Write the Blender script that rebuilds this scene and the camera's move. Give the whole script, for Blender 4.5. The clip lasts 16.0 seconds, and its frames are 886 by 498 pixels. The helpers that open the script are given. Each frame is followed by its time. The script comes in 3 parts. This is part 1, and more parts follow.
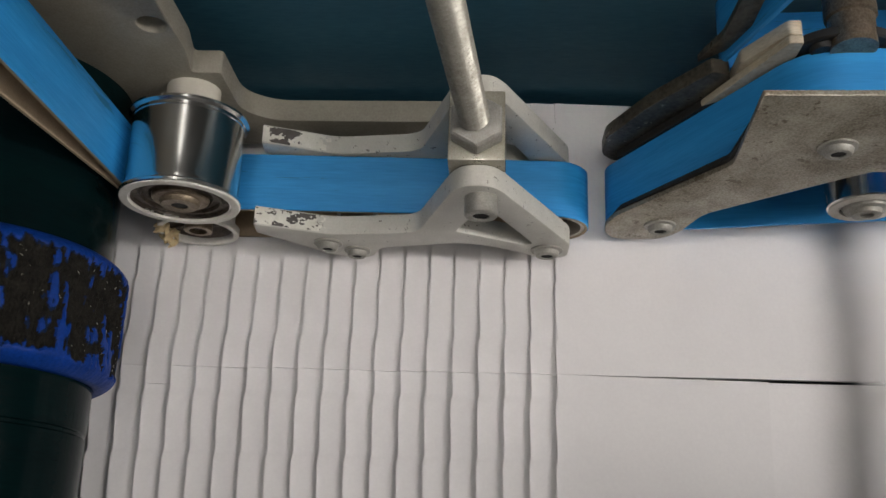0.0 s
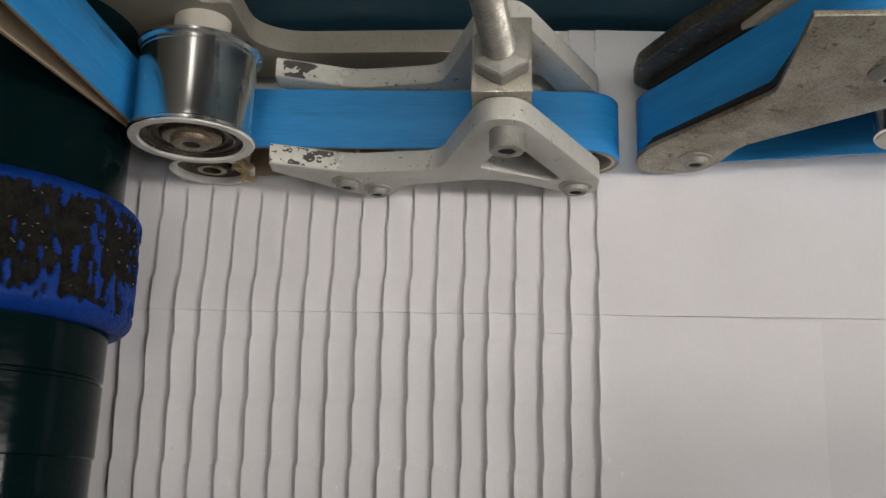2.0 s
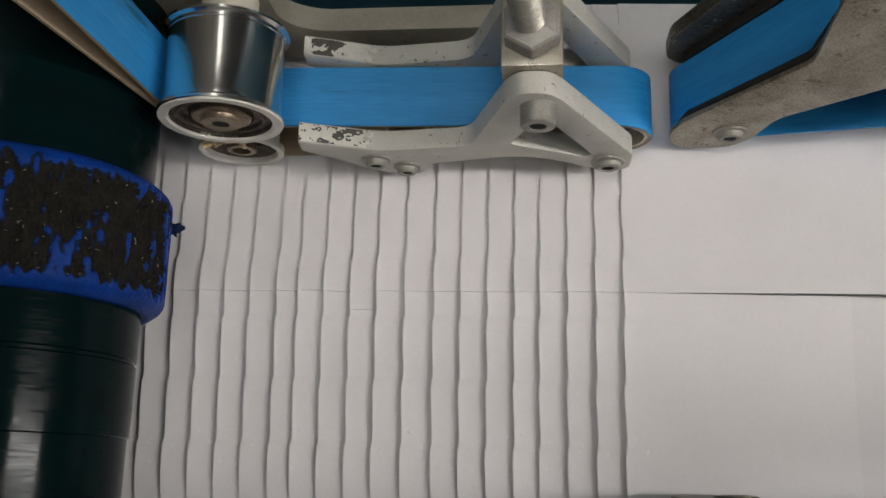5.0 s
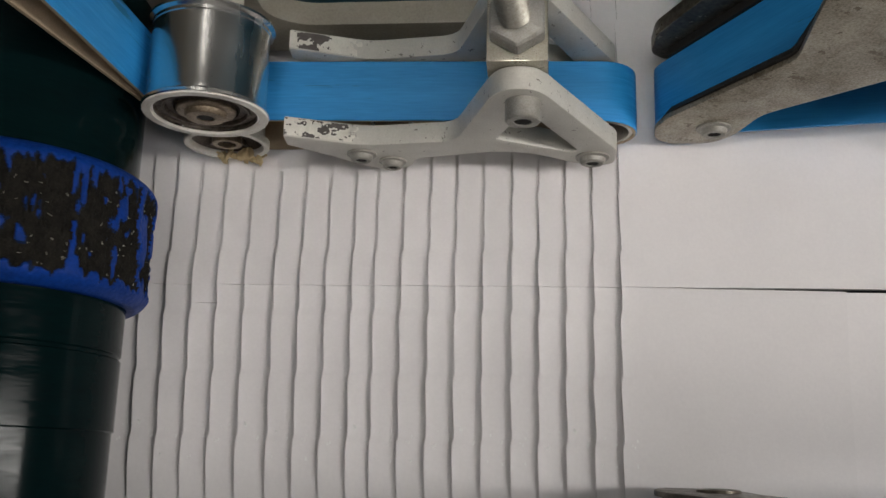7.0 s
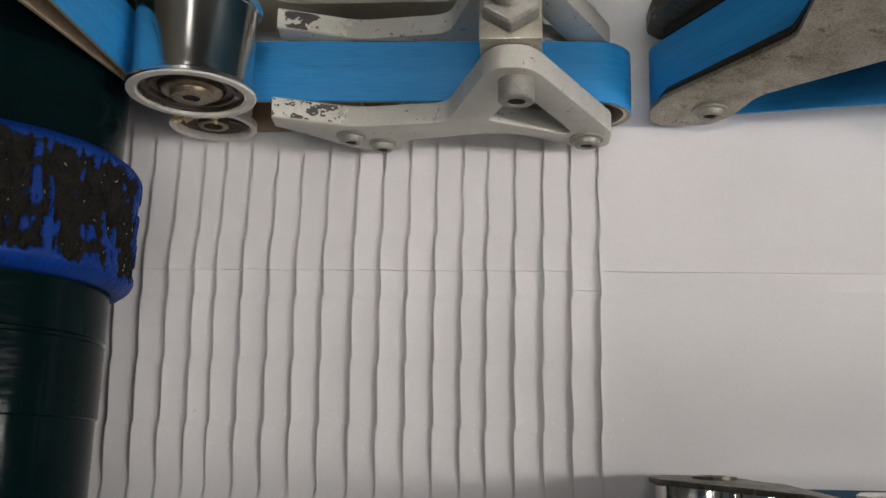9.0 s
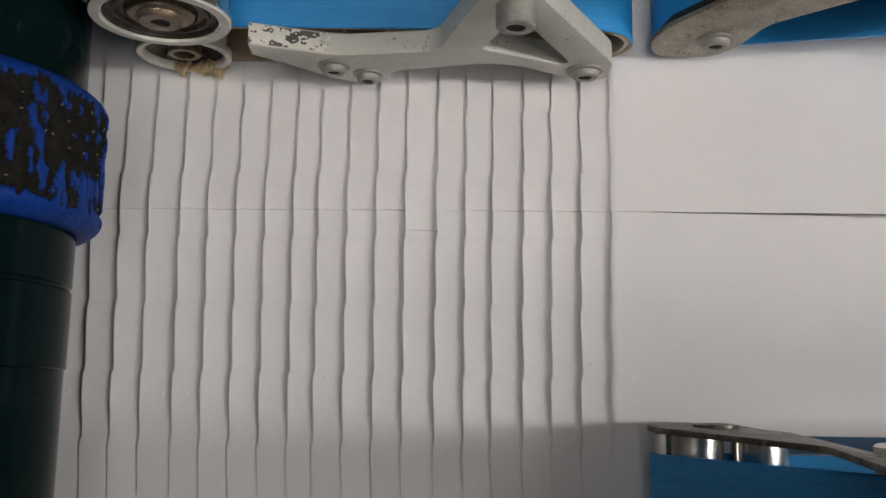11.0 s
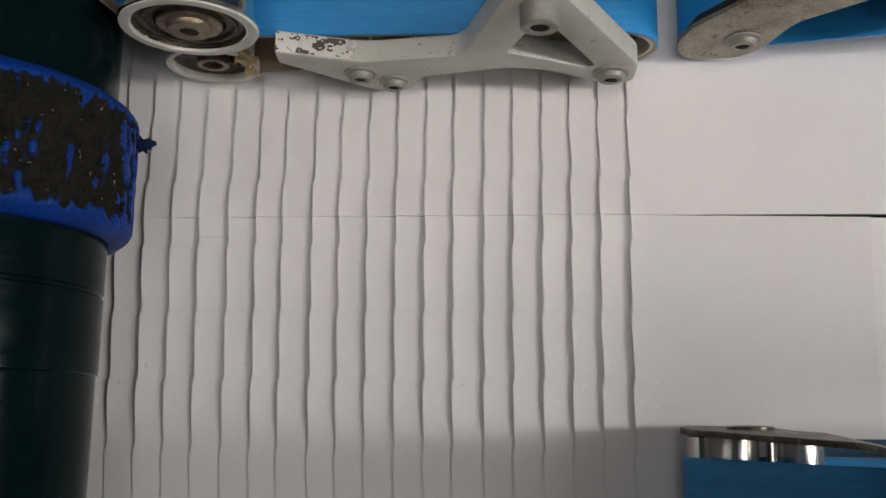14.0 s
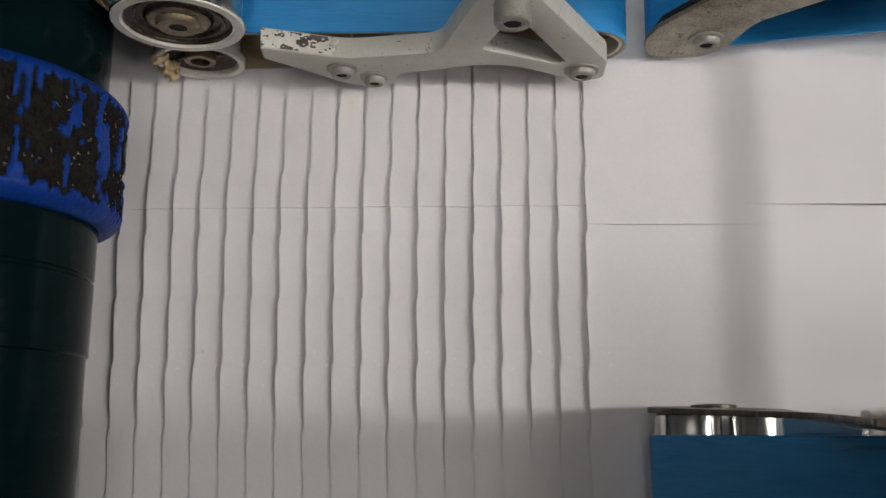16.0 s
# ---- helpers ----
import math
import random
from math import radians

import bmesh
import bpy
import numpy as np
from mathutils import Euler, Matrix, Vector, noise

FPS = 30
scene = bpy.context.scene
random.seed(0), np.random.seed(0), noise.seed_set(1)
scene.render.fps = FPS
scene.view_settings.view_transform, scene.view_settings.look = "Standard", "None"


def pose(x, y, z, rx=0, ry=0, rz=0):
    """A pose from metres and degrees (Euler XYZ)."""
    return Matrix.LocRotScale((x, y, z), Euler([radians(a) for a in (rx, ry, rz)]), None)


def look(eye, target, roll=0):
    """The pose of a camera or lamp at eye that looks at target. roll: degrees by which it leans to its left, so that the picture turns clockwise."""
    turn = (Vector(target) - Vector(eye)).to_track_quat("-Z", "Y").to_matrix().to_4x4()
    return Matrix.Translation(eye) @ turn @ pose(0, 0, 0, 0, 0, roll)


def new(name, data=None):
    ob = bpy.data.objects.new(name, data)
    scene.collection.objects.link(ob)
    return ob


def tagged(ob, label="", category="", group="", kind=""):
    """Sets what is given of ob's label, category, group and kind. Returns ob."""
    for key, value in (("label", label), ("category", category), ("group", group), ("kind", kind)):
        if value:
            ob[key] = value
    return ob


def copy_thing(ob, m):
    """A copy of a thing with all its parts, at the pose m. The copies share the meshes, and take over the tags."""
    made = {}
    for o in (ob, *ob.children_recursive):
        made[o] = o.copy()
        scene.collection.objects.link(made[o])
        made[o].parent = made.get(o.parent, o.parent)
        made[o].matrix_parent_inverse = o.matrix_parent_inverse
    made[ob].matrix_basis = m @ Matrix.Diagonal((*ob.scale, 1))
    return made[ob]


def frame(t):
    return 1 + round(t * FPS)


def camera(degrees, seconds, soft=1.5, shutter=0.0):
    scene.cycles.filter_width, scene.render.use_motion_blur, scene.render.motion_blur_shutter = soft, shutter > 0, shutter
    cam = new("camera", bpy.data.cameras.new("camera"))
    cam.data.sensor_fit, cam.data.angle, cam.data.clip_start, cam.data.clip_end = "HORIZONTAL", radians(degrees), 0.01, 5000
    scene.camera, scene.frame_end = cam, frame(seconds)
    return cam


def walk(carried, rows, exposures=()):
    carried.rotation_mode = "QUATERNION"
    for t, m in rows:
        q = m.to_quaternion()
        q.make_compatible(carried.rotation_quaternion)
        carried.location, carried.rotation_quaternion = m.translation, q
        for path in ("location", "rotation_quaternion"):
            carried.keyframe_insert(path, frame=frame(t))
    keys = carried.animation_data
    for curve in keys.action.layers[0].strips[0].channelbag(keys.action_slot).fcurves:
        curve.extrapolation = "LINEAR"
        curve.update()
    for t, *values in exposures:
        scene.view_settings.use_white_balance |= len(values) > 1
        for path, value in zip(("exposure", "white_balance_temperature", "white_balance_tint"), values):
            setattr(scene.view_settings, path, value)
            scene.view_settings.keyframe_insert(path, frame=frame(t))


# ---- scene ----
cam = camera(50.2, 16.0, shutter=0.5)
# seconds, eye in metres, turn in degrees; the hand-held camera looks steeply down on the delivery
PATH = [
    (0, (0.0673, -0.1380, 0.4286), (18.70, 2.74, 1.79)),
    (0.5, (0.0707, -0.1279, 0.4201), (17.03, 3.10, 1.84)),
    (1, (0.0692, -0.1328, 0.4135), (16.78, 3.21, 2.08)),
    (1.5, (0.0668, -0.1304, 0.4124), (14.89, 3.71, 1.95)),
    (2, (0.0654, -0.1311, 0.4127), (14.68, 4.20, 1.54)),
    (2.5, (0.0660, -0.1324, 0.4115), (14.48, 4.79, 1.26)),
    (3, (0.0657, -0.1315, 0.4107), (14.15, 5.52, 1.33)),
    (3.5, (0.0668, -0.1327, 0.4104), (14.08, 5.95, 1.48)),
    (4, (0.0668, -0.1330, 0.4090), (14.06, 6.15, 1.57)),
    (4.2, (0.0657, -0.1323, 0.4089), (13.87, 6.38, 1.51)),
    (6.5, (0.0638, -0.1340, 0.4101), (13.50, 5.12, 1.34)),
    (7, (0.0655, -0.1321, 0.4100), (13.25, 5.28, 1.42)),
    (7.5, (0.0644, -0.1332, 0.4091), (13.26, 5.47, 1.41)),
    (8, (0.0640, -0.1330, 0.4094), (13.14, 6.31, 1.65)),
    (8.5, (0.0640, -0.1332, 0.4100), (13.09, 5.09, 1.46)),
    (9, (0.0639, -0.1336, 0.4022), (12.72, 4.64, 1.27)),
    (9.5, (0.0582, -0.1330, 0.3898), (12.20, 3.99, 1.03)),
    (10, (0.0544, -0.1315, 0.3842), (9.45, 2.94, 1.00)),
    (10.2, (0.0545, -0.1288, 0.3826), (8.92, 2.51, 0.94)),
    (12.3, (0.0524, -0.1328, 0.3807), (9.81, 4.08, 0.68)),
    (12.5, (0.0555, -0.1371, 0.3798), (10.38, 4.32, 0.60)),
    (13, (0.0547, -0.1371, 0.3799), (10.43, 4.50, 0.60)),
    (13.5, (0.0554, -0.1374, 0.3794), (10.52, 4.82, 0.56)),
    (14, (0.0553, -0.1370, 0.3799), (10.47, 4.76, 0.56)),
    (14.5, (0.0552, -0.1383, 0.3820), (10.55, 4.21, 0.39)),
    (15, (0.0572, -0.1417, 0.3849), (10.69, 4.00, 0.29)),
    (15.5, (0.0592, -0.1455, 0.3889), (10.95, 4.45, 0.34)),
    (16, (0.0578, -0.1492, 0.3937), (11.17, 3.65, 0.37)),
]
walk(cam, [(t, pose(*eye, *turn)) for t, eye, turn in PATH])

# ---- light: unseen area lamps, added to light the delivery in the press hall ----
MM = 0.001
world = bpy.data.worlds.new("hall")
world.use_nodes = True
world.node_tree.nodes["Background"].inputs[0].default_value = (1.0, 0.96, 0.93, 1)
world.node_tree.nodes["Background"].inputs[1].default_value = 0.05
scene.world = world
scene.view_settings.exposure = -0.32


def area_lamp(x, y, z, sx, sy, watts, target):
    lamp = bpy.data.lights.new("unseen_lamp", "AREA")
    lamp.shape, lamp.size, lamp.size_y, lamp.energy, lamp.color = "RECTANGLE", sx, sy, watts, (1.0, 0.96, 0.915)
    ob = new("unseen_lamp", lamp)
    ob.matrix_world = look((x, y, z), target)
    return ob


# Unseen keys from the right, which throw the sheet edges' shadows to the left.
area_lamp(1.15, -0.12, 0.76, 0.11, 0.6, 9, (0, 0, 0))
area_lamp(0.9, -0.45, 1.0, 0.3, 0.25, 2.6, (0, 0, 0))
# Added narrow-spread fill that makes the sheets brighter towards the far side.
far_fill = area_lamp(0.3, -0.02, 0.62, 0.9, 0.035, 0.36, (0.28, 0.115, 0))
far_fill.data.spread = radians(54)
# Weak overhead lamp, then an added low fill for faces towards the operator.
area_lamp(0.12, 0.1, 1.9, 1.2, 0.4, 0.7, (0, 0, 0))
area_lamp(0.2, -2.0, 0.9, 1.6, 0.4, 2.2, (0, 0, 0))
# Two unseen strips added for the chromed rollers to reflect.
area_lamp(-0.6, 1.4, 2.0, 0.3, 1.3, 1.4, (-0.6, 1.3, 0))
area_lamp(0.12, 1.15, 2.0, 0.14, 1.3, 2.5, (0.12, 1.1, 0))


# ---- materials ----
def material(name, base, other, rough=0.5, metal=0.0, grain=900.0, blotch=60.0, amount=0.5, bump=0.05, stretch=(1, 1, 1),
             wear=None, wear_at=0.62, wear_scale=2.5, coat=0.0, jitter=0.0, detail=0.00025, spec=0.5):
    """Base colour blended with another at two scales, uneven gloss and a fine relief; wear: a third colour in patches."""
    m = bpy.data.materials.new(name)
    m.use_nodes = True
    nt, b = m.node_tree, m.node_tree.nodes["Principled BSDF"]
    link = nt.links.new

    def node(kind, **inputs):
        n = nt.nodes.new(kind)
        for key, value in inputs.items():
            n.inputs[key.replace("_", " ")].default_value = value
        return n

    co, mapping = node("ShaderNodeTexCoord"), node("ShaderNodeMapping")
    mapping.inputs["Scale"].default_value = stretch
    link(co.outputs["Object"], mapping.inputs["Vector"])
    fine, wide = node("ShaderNodeTexNoise", Scale=grain, Detail=5.0), node("ShaderNodeTexNoise", Scale=blotch, Detail=4.0, Roughness=0.6)
    for n in (fine, wide):
        link(mapping.outputs[0], n.inputs["Vector"])
    both = node("ShaderNodeMath")
    both.operation = "MULTIPLY_ADD"
    link(fine.outputs[0], both.inputs[0])
    both.inputs[1].default_value = 0.45
    half = node("ShaderNodeMath")
    half.operation = "MULTIPLY"
    link(wide.outputs[0], half.inputs[0])
    half.inputs[1].default_value = 0.55
    link(half.outputs[0], both.inputs[2])
    ramp = node("ShaderNodeMapRange", From_Min=0.37, From_Max=0.63)
    link(both.outputs[0], ramp.inputs[0])
    scaled = node("ShaderNodeMath")
    scaled.operation = "MULTIPLY"
    link(ramp.outputs[0], scaled.inputs[0])
    scaled.inputs[1].default_value = amount
    mix = node("ShaderNodeMix")
    mix.data_type = "RGBA"
    mix.inputs[6].default_value, mix.inputs[7].default_value = (*base, 1), (*other, 1)
    link(scaled.outputs[0], mix.inputs[0])
    colour = mix.outputs[2]
    if wear:
        spots = node("ShaderNodeTexNoise", Scale=blotch * wear_scale, Detail=8.0, Roughness=0.65)
        link(mapping.outputs[0], spots.inputs["Vector"])
        cut = node("ShaderNodeMapRange", From_Min=wear_at, From_Max=wear_at + 0.02)
        link(spots.outputs[0], cut.inputs[0])
        over = node("ShaderNodeMix")
        over.data_type = "RGBA"
        link(cut.outputs[0], over.inputs[0])
        link(colour, over.inputs[6])
        over.inputs[7].default_value = (*wear, 1)
        colour = over.outputs[2]
    if jitter:
        info, vary = node("ShaderNodeObjectInfo"), node("ShaderNodeHueSaturation")
        span = node("ShaderNodeMapRange", To_Min=1 - jitter, To_Max=1 + jitter * 0.3)
        link(info.outputs["Random"], span.inputs[0])
        link(span.outputs[0], vary.inputs["Value"])
        link(colour, vary.inputs["Color"])
        colour = vary.outputs[0]
    link(colour, b.inputs["Base Color"])
    gloss = node("ShaderNodeMapRange", To_Min=max(rough - 0.12, 0.03), To_Max=min(rough + 0.12, 1.0))
    link(ramp.outputs[0], gloss.inputs[0])
    link(gloss.outputs[0], b.inputs["Roughness"])
    b.inputs["Metallic"].default_value = metal
    b.inputs["Coat Weight"].default_value = coat
    b.inputs["Specular IOR Level"].default_value = spec
    relief = node("ShaderNodeBump", Strength=bump, Distance=detail)
    link(both.outputs[0], relief.inputs["Height"])
    link(relief.outputs[0], b.inputs["Normal"])
    return m


PAPER = material("uncoated_paper", (0.80, 0.775, 0.775), (0.74, 0.715, 0.72), 0.75, grain=700, blotch=22, amount=0.7, bump=0.08, jitter=0.05)
FLECK_WHITE = material("white_fleck", (0.95, 0.95, 0.94), (0.9, 0.9, 0.88), 0.4)
# Cut edge coloured far darker than the paper: shade along the overlaps painted in.
SHADED_EDGE = material("shaded_paper_edge", (0.2, 0.185, 0.178), (0.11, 0.1, 0.096), 0.9, grain=2500, blotch=200, bump=0.2)
BELT_BLUE = material("blue_belt", (0.025, 0.30, 0.68), (0.014, 0.215, 0.54), 0.5, grain=500, blotch=36, amount=0.9, bump=0.05, stretch=(0.16, 2.6, 0.16), wear=(0.014, 0.17, 0.36), wear_at=0.64)
# Belt blue darkened to the tone it has in shade.
SHADE_BLUE = material("shaded_belt_blue", (0.008, 0.06, 0.13), (0.005, 0.04, 0.09), 0.55, grain=500, blotch=40, bump=0.05)
BELT_TAN = material("belt_backing", (0.42, 0.33, 0.225), (0.24, 0.18, 0.12), 0.8, grain=1500, blotch=80, bump=0.25)
GREY_PAINT = material("grey_painted_cast_metal", (0.57, 0.555, 0.50), (0.45, 0.435, 0.39), 0.42, grain=1300, blotch=50, amount=0.85, bump=0.1, wear=(0.20, 0.185, 0.16), wear_at=0.63, wear_scale=6.0)
# Bracket paint lightened to cream: light on the upper faces put into the colour.
LIT_TOP_PAINT = material("lit_chipped_paint", (0.70, 0.68, 0.61), (0.56, 0.54, 0.47), 0.5, grain=1500, blotch=200, amount=0.9, bump=0.25)
WHITE_RIM = material("white_plastic_rim", (0.76, 0.74, 0.69), (0.58, 0.54, 0.47), 0.45, grain=1300, blotch=150, amount=0.9, bump=0.08)
BARE = material("bare_chipped_metal", (0.10, 0.088, 0.08), (0.055, 0.048, 0.043), 0.55, 0.3, grain=2200, blotch=200, bump=0.3)
ARM_PAINT = material("grey_arm_paint", (0.27, 0.25, 0.205), (0.19, 0.17, 0.135), 0.4, grain=1100, blotch=35, amount=0.8, bump=0.06, wear=(0.14, 0.12, 0.10), wear_at=0.73)
STEEL = material("stained_steel_plate", (0.41, 0.375, 0.30), (0.15, 0.125, 0.085), 0.42, 0.4, grain=1100, blotch=46, amount=1.0, bump=0.06, wear=(0.13, 0.10, 0.065), wear_at=0.60, wear_scale=2.6)
DARK_STEEL = material("dark_and_oiled_steel", (0.15, 0.13, 0.095), (0.05, 0.043, 0.033), 0.38, 0.45, grain=500, blotch=60, amount=1.0, bump=0.12, wear=(0.34, 0.31, 0.24), wear_at=0.63, wear_scale=2.5)
CHROME = material("chromed_roller", (0.86, 0.85, 0.82), (0.74, 0.72, 0.68), 0.2, 1.0, grain=160, blotch=30, amount=0.6, bump=0.0, stretch=(1, 0.15, 1))
ZINC = material("zinc_plated_steel", (0.36, 0.35, 0.32), (0.24, 0.225, 0.195), 0.55, 0.4, grain=1600, blotch=160, amount=0.8, bump=0.1)
BLOCK = material("machined_steel_block", (0.44, 0.42, 0.35), (0.30, 0.28, 0.22), 0.36, 0.6, grain=1500, blotch=90, amount=0.9, bump=0.12, wear=(0.2, 0.18, 0.13), wear_at=0.68)
THREAD = material("worn_thread", (0.46, 0.44, 0.385), (0.30, 0.28, 0.235), 0.42, 0.5, grain=900, blotch=120, amount=1.0, bump=0.1)
RING = material("worn_pale_ring", (0.60, 0.57, 0.52), (0.44, 0.40, 0.34), 0.38, 0.45, grain=1500, blotch=120, bump=0.08)
STAINED = material("oil_stained_steel", (0.30, 0.24, 0.17), (0.14, 0.105, 0.07), 0.4, 0.7, grain=1300, blotch=180, amount=1.0, bump=0.15)
BEARING = material("greasy_bearing", (0.14, 0.11, 0.085), (0.05, 0.04, 0.032), 0.5, 0.4, grain=1300, blotch=220, amount=1.0, bump=0.25)
SOCKET = material("dark_socket", (0.008, 0.007, 0.006), (0.004, 0.004, 0.004), 0.8, 0.0)
BLACK = material("black_parts_and_gap_shade", (0.012, 0.011, 0.010), (0.022, 0.02, 0.018), 0.6, 0.0, grain=1200, blotch=100, bump=0.2)
WOOD = material("worn_pale_bar", (0.66, 0.58, 0.44), (0.44, 0.37, 0.26), 0.5, 0.2, grain=900, blotch=60, amount=1.0, bump=0.15, stretch=(0.5, 2, 0.5))
NYLON = material("cream_nylon_spacer", (0.52, 0.49, 0.42), (0.42, 0.385, 0.32), 0.5, grain=900, blotch=90, bump=0.06)
TEAL = material("dark_teal_enamel", (0.028, 0.10, 0.145), (0.02, 0.075, 0.112), 0.5, grain=500, blotch=14, amount=0.9, bump=0.03, stretch=(0.25, 1, 1.6), wear=(0.12, 0.17, 0.19), wear_at=0.715, spec=0.3)
GREEN = material("dark_green_roller", (0.0025, 0.011, 0.0115), (0.0015, 0.006, 0.007), 0.13, grain=380, blotch=30, amount=0.9, bump=0.05, stretch=(0.4, 2.5, 0.4), spec=0.08)
SLEEVE = material("blue_rubber_sleeve", (0.004, 0.042, 0.27), (0.003, 0.026, 0.15), 0.5, grain=900, blotch=70, amount=0.9, bump=0.25, spec=0.15)
NAVY = material("dirty_blue_rubber", (0.004, 0.014, 0.05), (0.003, 0.008, 0.022), 0.7, grain=900, blotch=150, bump=0.25, spec=0.15)
FOAM = material("worn_black_foam", (0.007, 0.0065, 0.0058), (0.026, 0.0235, 0.019), 0.9, grain=1700, blotch=190, amount=0.9, bump=0.9, detail=0.0009, spec=0.12)
FIBRE = material("pale_fibre", (0.62, 0.60, 0.50), (0.5, 0.47, 0.36), 0.7)
GLUE = material("tan_glue_crumb", (0.55, 0.43, 0.25), (0.36, 0.26, 0.13), 0.7, grain=1300, blotch=260, bump=0.5)
DECK = material("dark_conveyor_deck", (0.03, 0.045, 0.05), (0.02, 0.03, 0.035), 0.5)
HALL = material("hall_wall_paint", (0.66, 0.66, 0.65), (0.6, 0.6, 0.59), 0.8, grain=20, blotch=2, bump=0.02)
CONCRETE = material("hall_floor_concrete", (0.24, 0.235, 0.22), (0.18, 0.175, 0.165), 0.7, grain=30, blotch=3, bump=0.05)


# ---- building helpers: millimetres in, metres out ----
def thing(name, label, category, group="", at=(0, 0, 0)):
    ob = new(name)
    ob.empty_display_size = 0.02
    ob.location = Vector(at) * MM
    return tagged(ob, label, category, group)


def part(name, bm, materials, parent=None, label="", at=(0, 0, 0), smooth=True):
    """Links a bmesh, in millimetres, as one mesh; at: its origin in its parent's space."""
    bmesh.ops.scale(bm, vec=(MM,) * 3, verts=bm.verts)
    bm.normal_update()
    me = bpy.data.meshes.new(name)
    bm.to_mesh(me)
    bm.free()
    for m in materials if isinstance(materials, (list, tuple)) else [materials]:
        me.materials.append(m)
    if smooth:
        me.shade_smooth()
        me.set_sharp_from_angle(angle=radians(35))
    ob = new(name, me)
    ob.parent = parent
    ob.location = Vector(at) * MM
    if label:
        ob["label"] = label
    return ob


def rounded(points, radius, steps=5):
    """A closed outline with its corners rounded; radius: one number, or one for each corner."""
    out, n = [], len(points)
    for i, p in enumerate(points):
        r = radius[i] if isinstance(radius, (list, tuple)) else radius
        p = Vector(p)
        a, b = Vector(points[i - 1]) - p, Vector(points[(i + 1) % n]) - p
        cut = min(r, a.length * 0.48, b.length * 0.48)
        if cut < 0.05:
            out.append(p)
            continue
        s, e = p + a.normalized() * cut, p + b.normalized() * cut
        for k in range(steps + 1):
            u = k / steps
            out.append(s * (1 - u) ** 2 + p * 2 * u * (1 - u) + e * u * u)
    return out


def circle(x, z, r, n=24):
    return [Vector((x + r * math.cos(2 * math.pi * k / n), z + r * math.sin(2 * math.pi * k / n))) for k in range(n)]


def plate(outline, y0, y1, holes=(), bevel=0.6, bend=None):
    """A plate in the x-z plane from y0 to y1 with holes through it."""
    bm = bmesh.new()
    edges = []
    for loop in (outline, *holes):
        vs = [bm.verts.new((p[0], y0, p[1])) for p in loop]
        edges += [bm.edges.new((vs[i], vs[(i + 1) % len(vs)])) for i in range(len(vs))]
    bmesh.ops.triangle_fill(bm, use_beauty=True, use_dissolve=False, edges=edges)
    res = bmesh.ops.extrude_face_region(bm, geom=bm.faces[:])
    bmesh.ops.translate(bm, vec=(0, y1 - y0, 0), verts=[v for v in res["geom"] if isinstance(v, bmesh.types.BMVert)])
    bmesh.ops.recalc_face_normals(bm, faces=bm.faces)
    if bevel:
        sharp = [e for e in bm.edges if len(e.link_faces) == 2 and e.calc_face_angle() > 1.2 and abs(e.verts[0].co.y - e.verts[1].co.y) < 0.01]
        bmesh.ops.bevel(bm, geom=sharp, offset=bevel, segments=2, affect="EDGES", profile=0.6)
    if bend:
        for v in bm.verts:
            v.co.y += bend(v.co.x, v.co.z)
    return bm


def turned(profile, n=48, closed=False, tilt=0.0):
    """A turned body about the y axis; profile: (radius, y) pairs."""
    bm = bmesh.new()
    rings = []
    for r, y in profile:
        if r < 1e-4:
            rings.append([bm.verts.new((0, y, 0))])
        else:
            rings.append([bm.verts.new((r * math.cos(2 * math.pi * k / n), y, r * math.sin(2 * math.pi * k / n))) for k in range(n)])
    pairs = list(zip(rings, rings[1:])) + ([(rings[-1], rings[0])] if closed else [])
    for a, b in pairs:
        for k in range(n):
            q = [a[k % len(a)], a[(k + 1) % len(a)], b[(k + 1) % len(b)], b[k % len(b)]]
            q = [v for i, v in enumerate(q) if v not in q[:i]]
            if len(q) > 2:
                bm.faces.new(q)
    bmesh.ops.recalc_face_normals(bm, faces=bm.faces)
    return bm


def box(x0, x1, y0, y1, z0, z1, bevel=0.5):
    bm = bmesh.new()
    bmesh.ops.create_cube(bm, size=1)
    for v in bm.verts:
        v.co = Vector(((x0, x1)[v.co.x > 0], (y0, y1)[v.co.y > 0], (z0, z1)[v.co.z > 0]))
    if bevel:
        bmesh.ops.bevel(bm, geom=bm.edges[:], offset=bevel, segments=2, affect="EDGES", profile=0.6)
    return bm


def merge(*bms):
    """Joins several bmeshes of one part into the first."""
    first = bms[0]
    for other in bms[1:]:
        me = bpy.data.meshes.new("joined")
        other.to_mesh(me)
        first.from_mesh(me)
        other.free()
        bpy.data.meshes.remove(me)
    return first


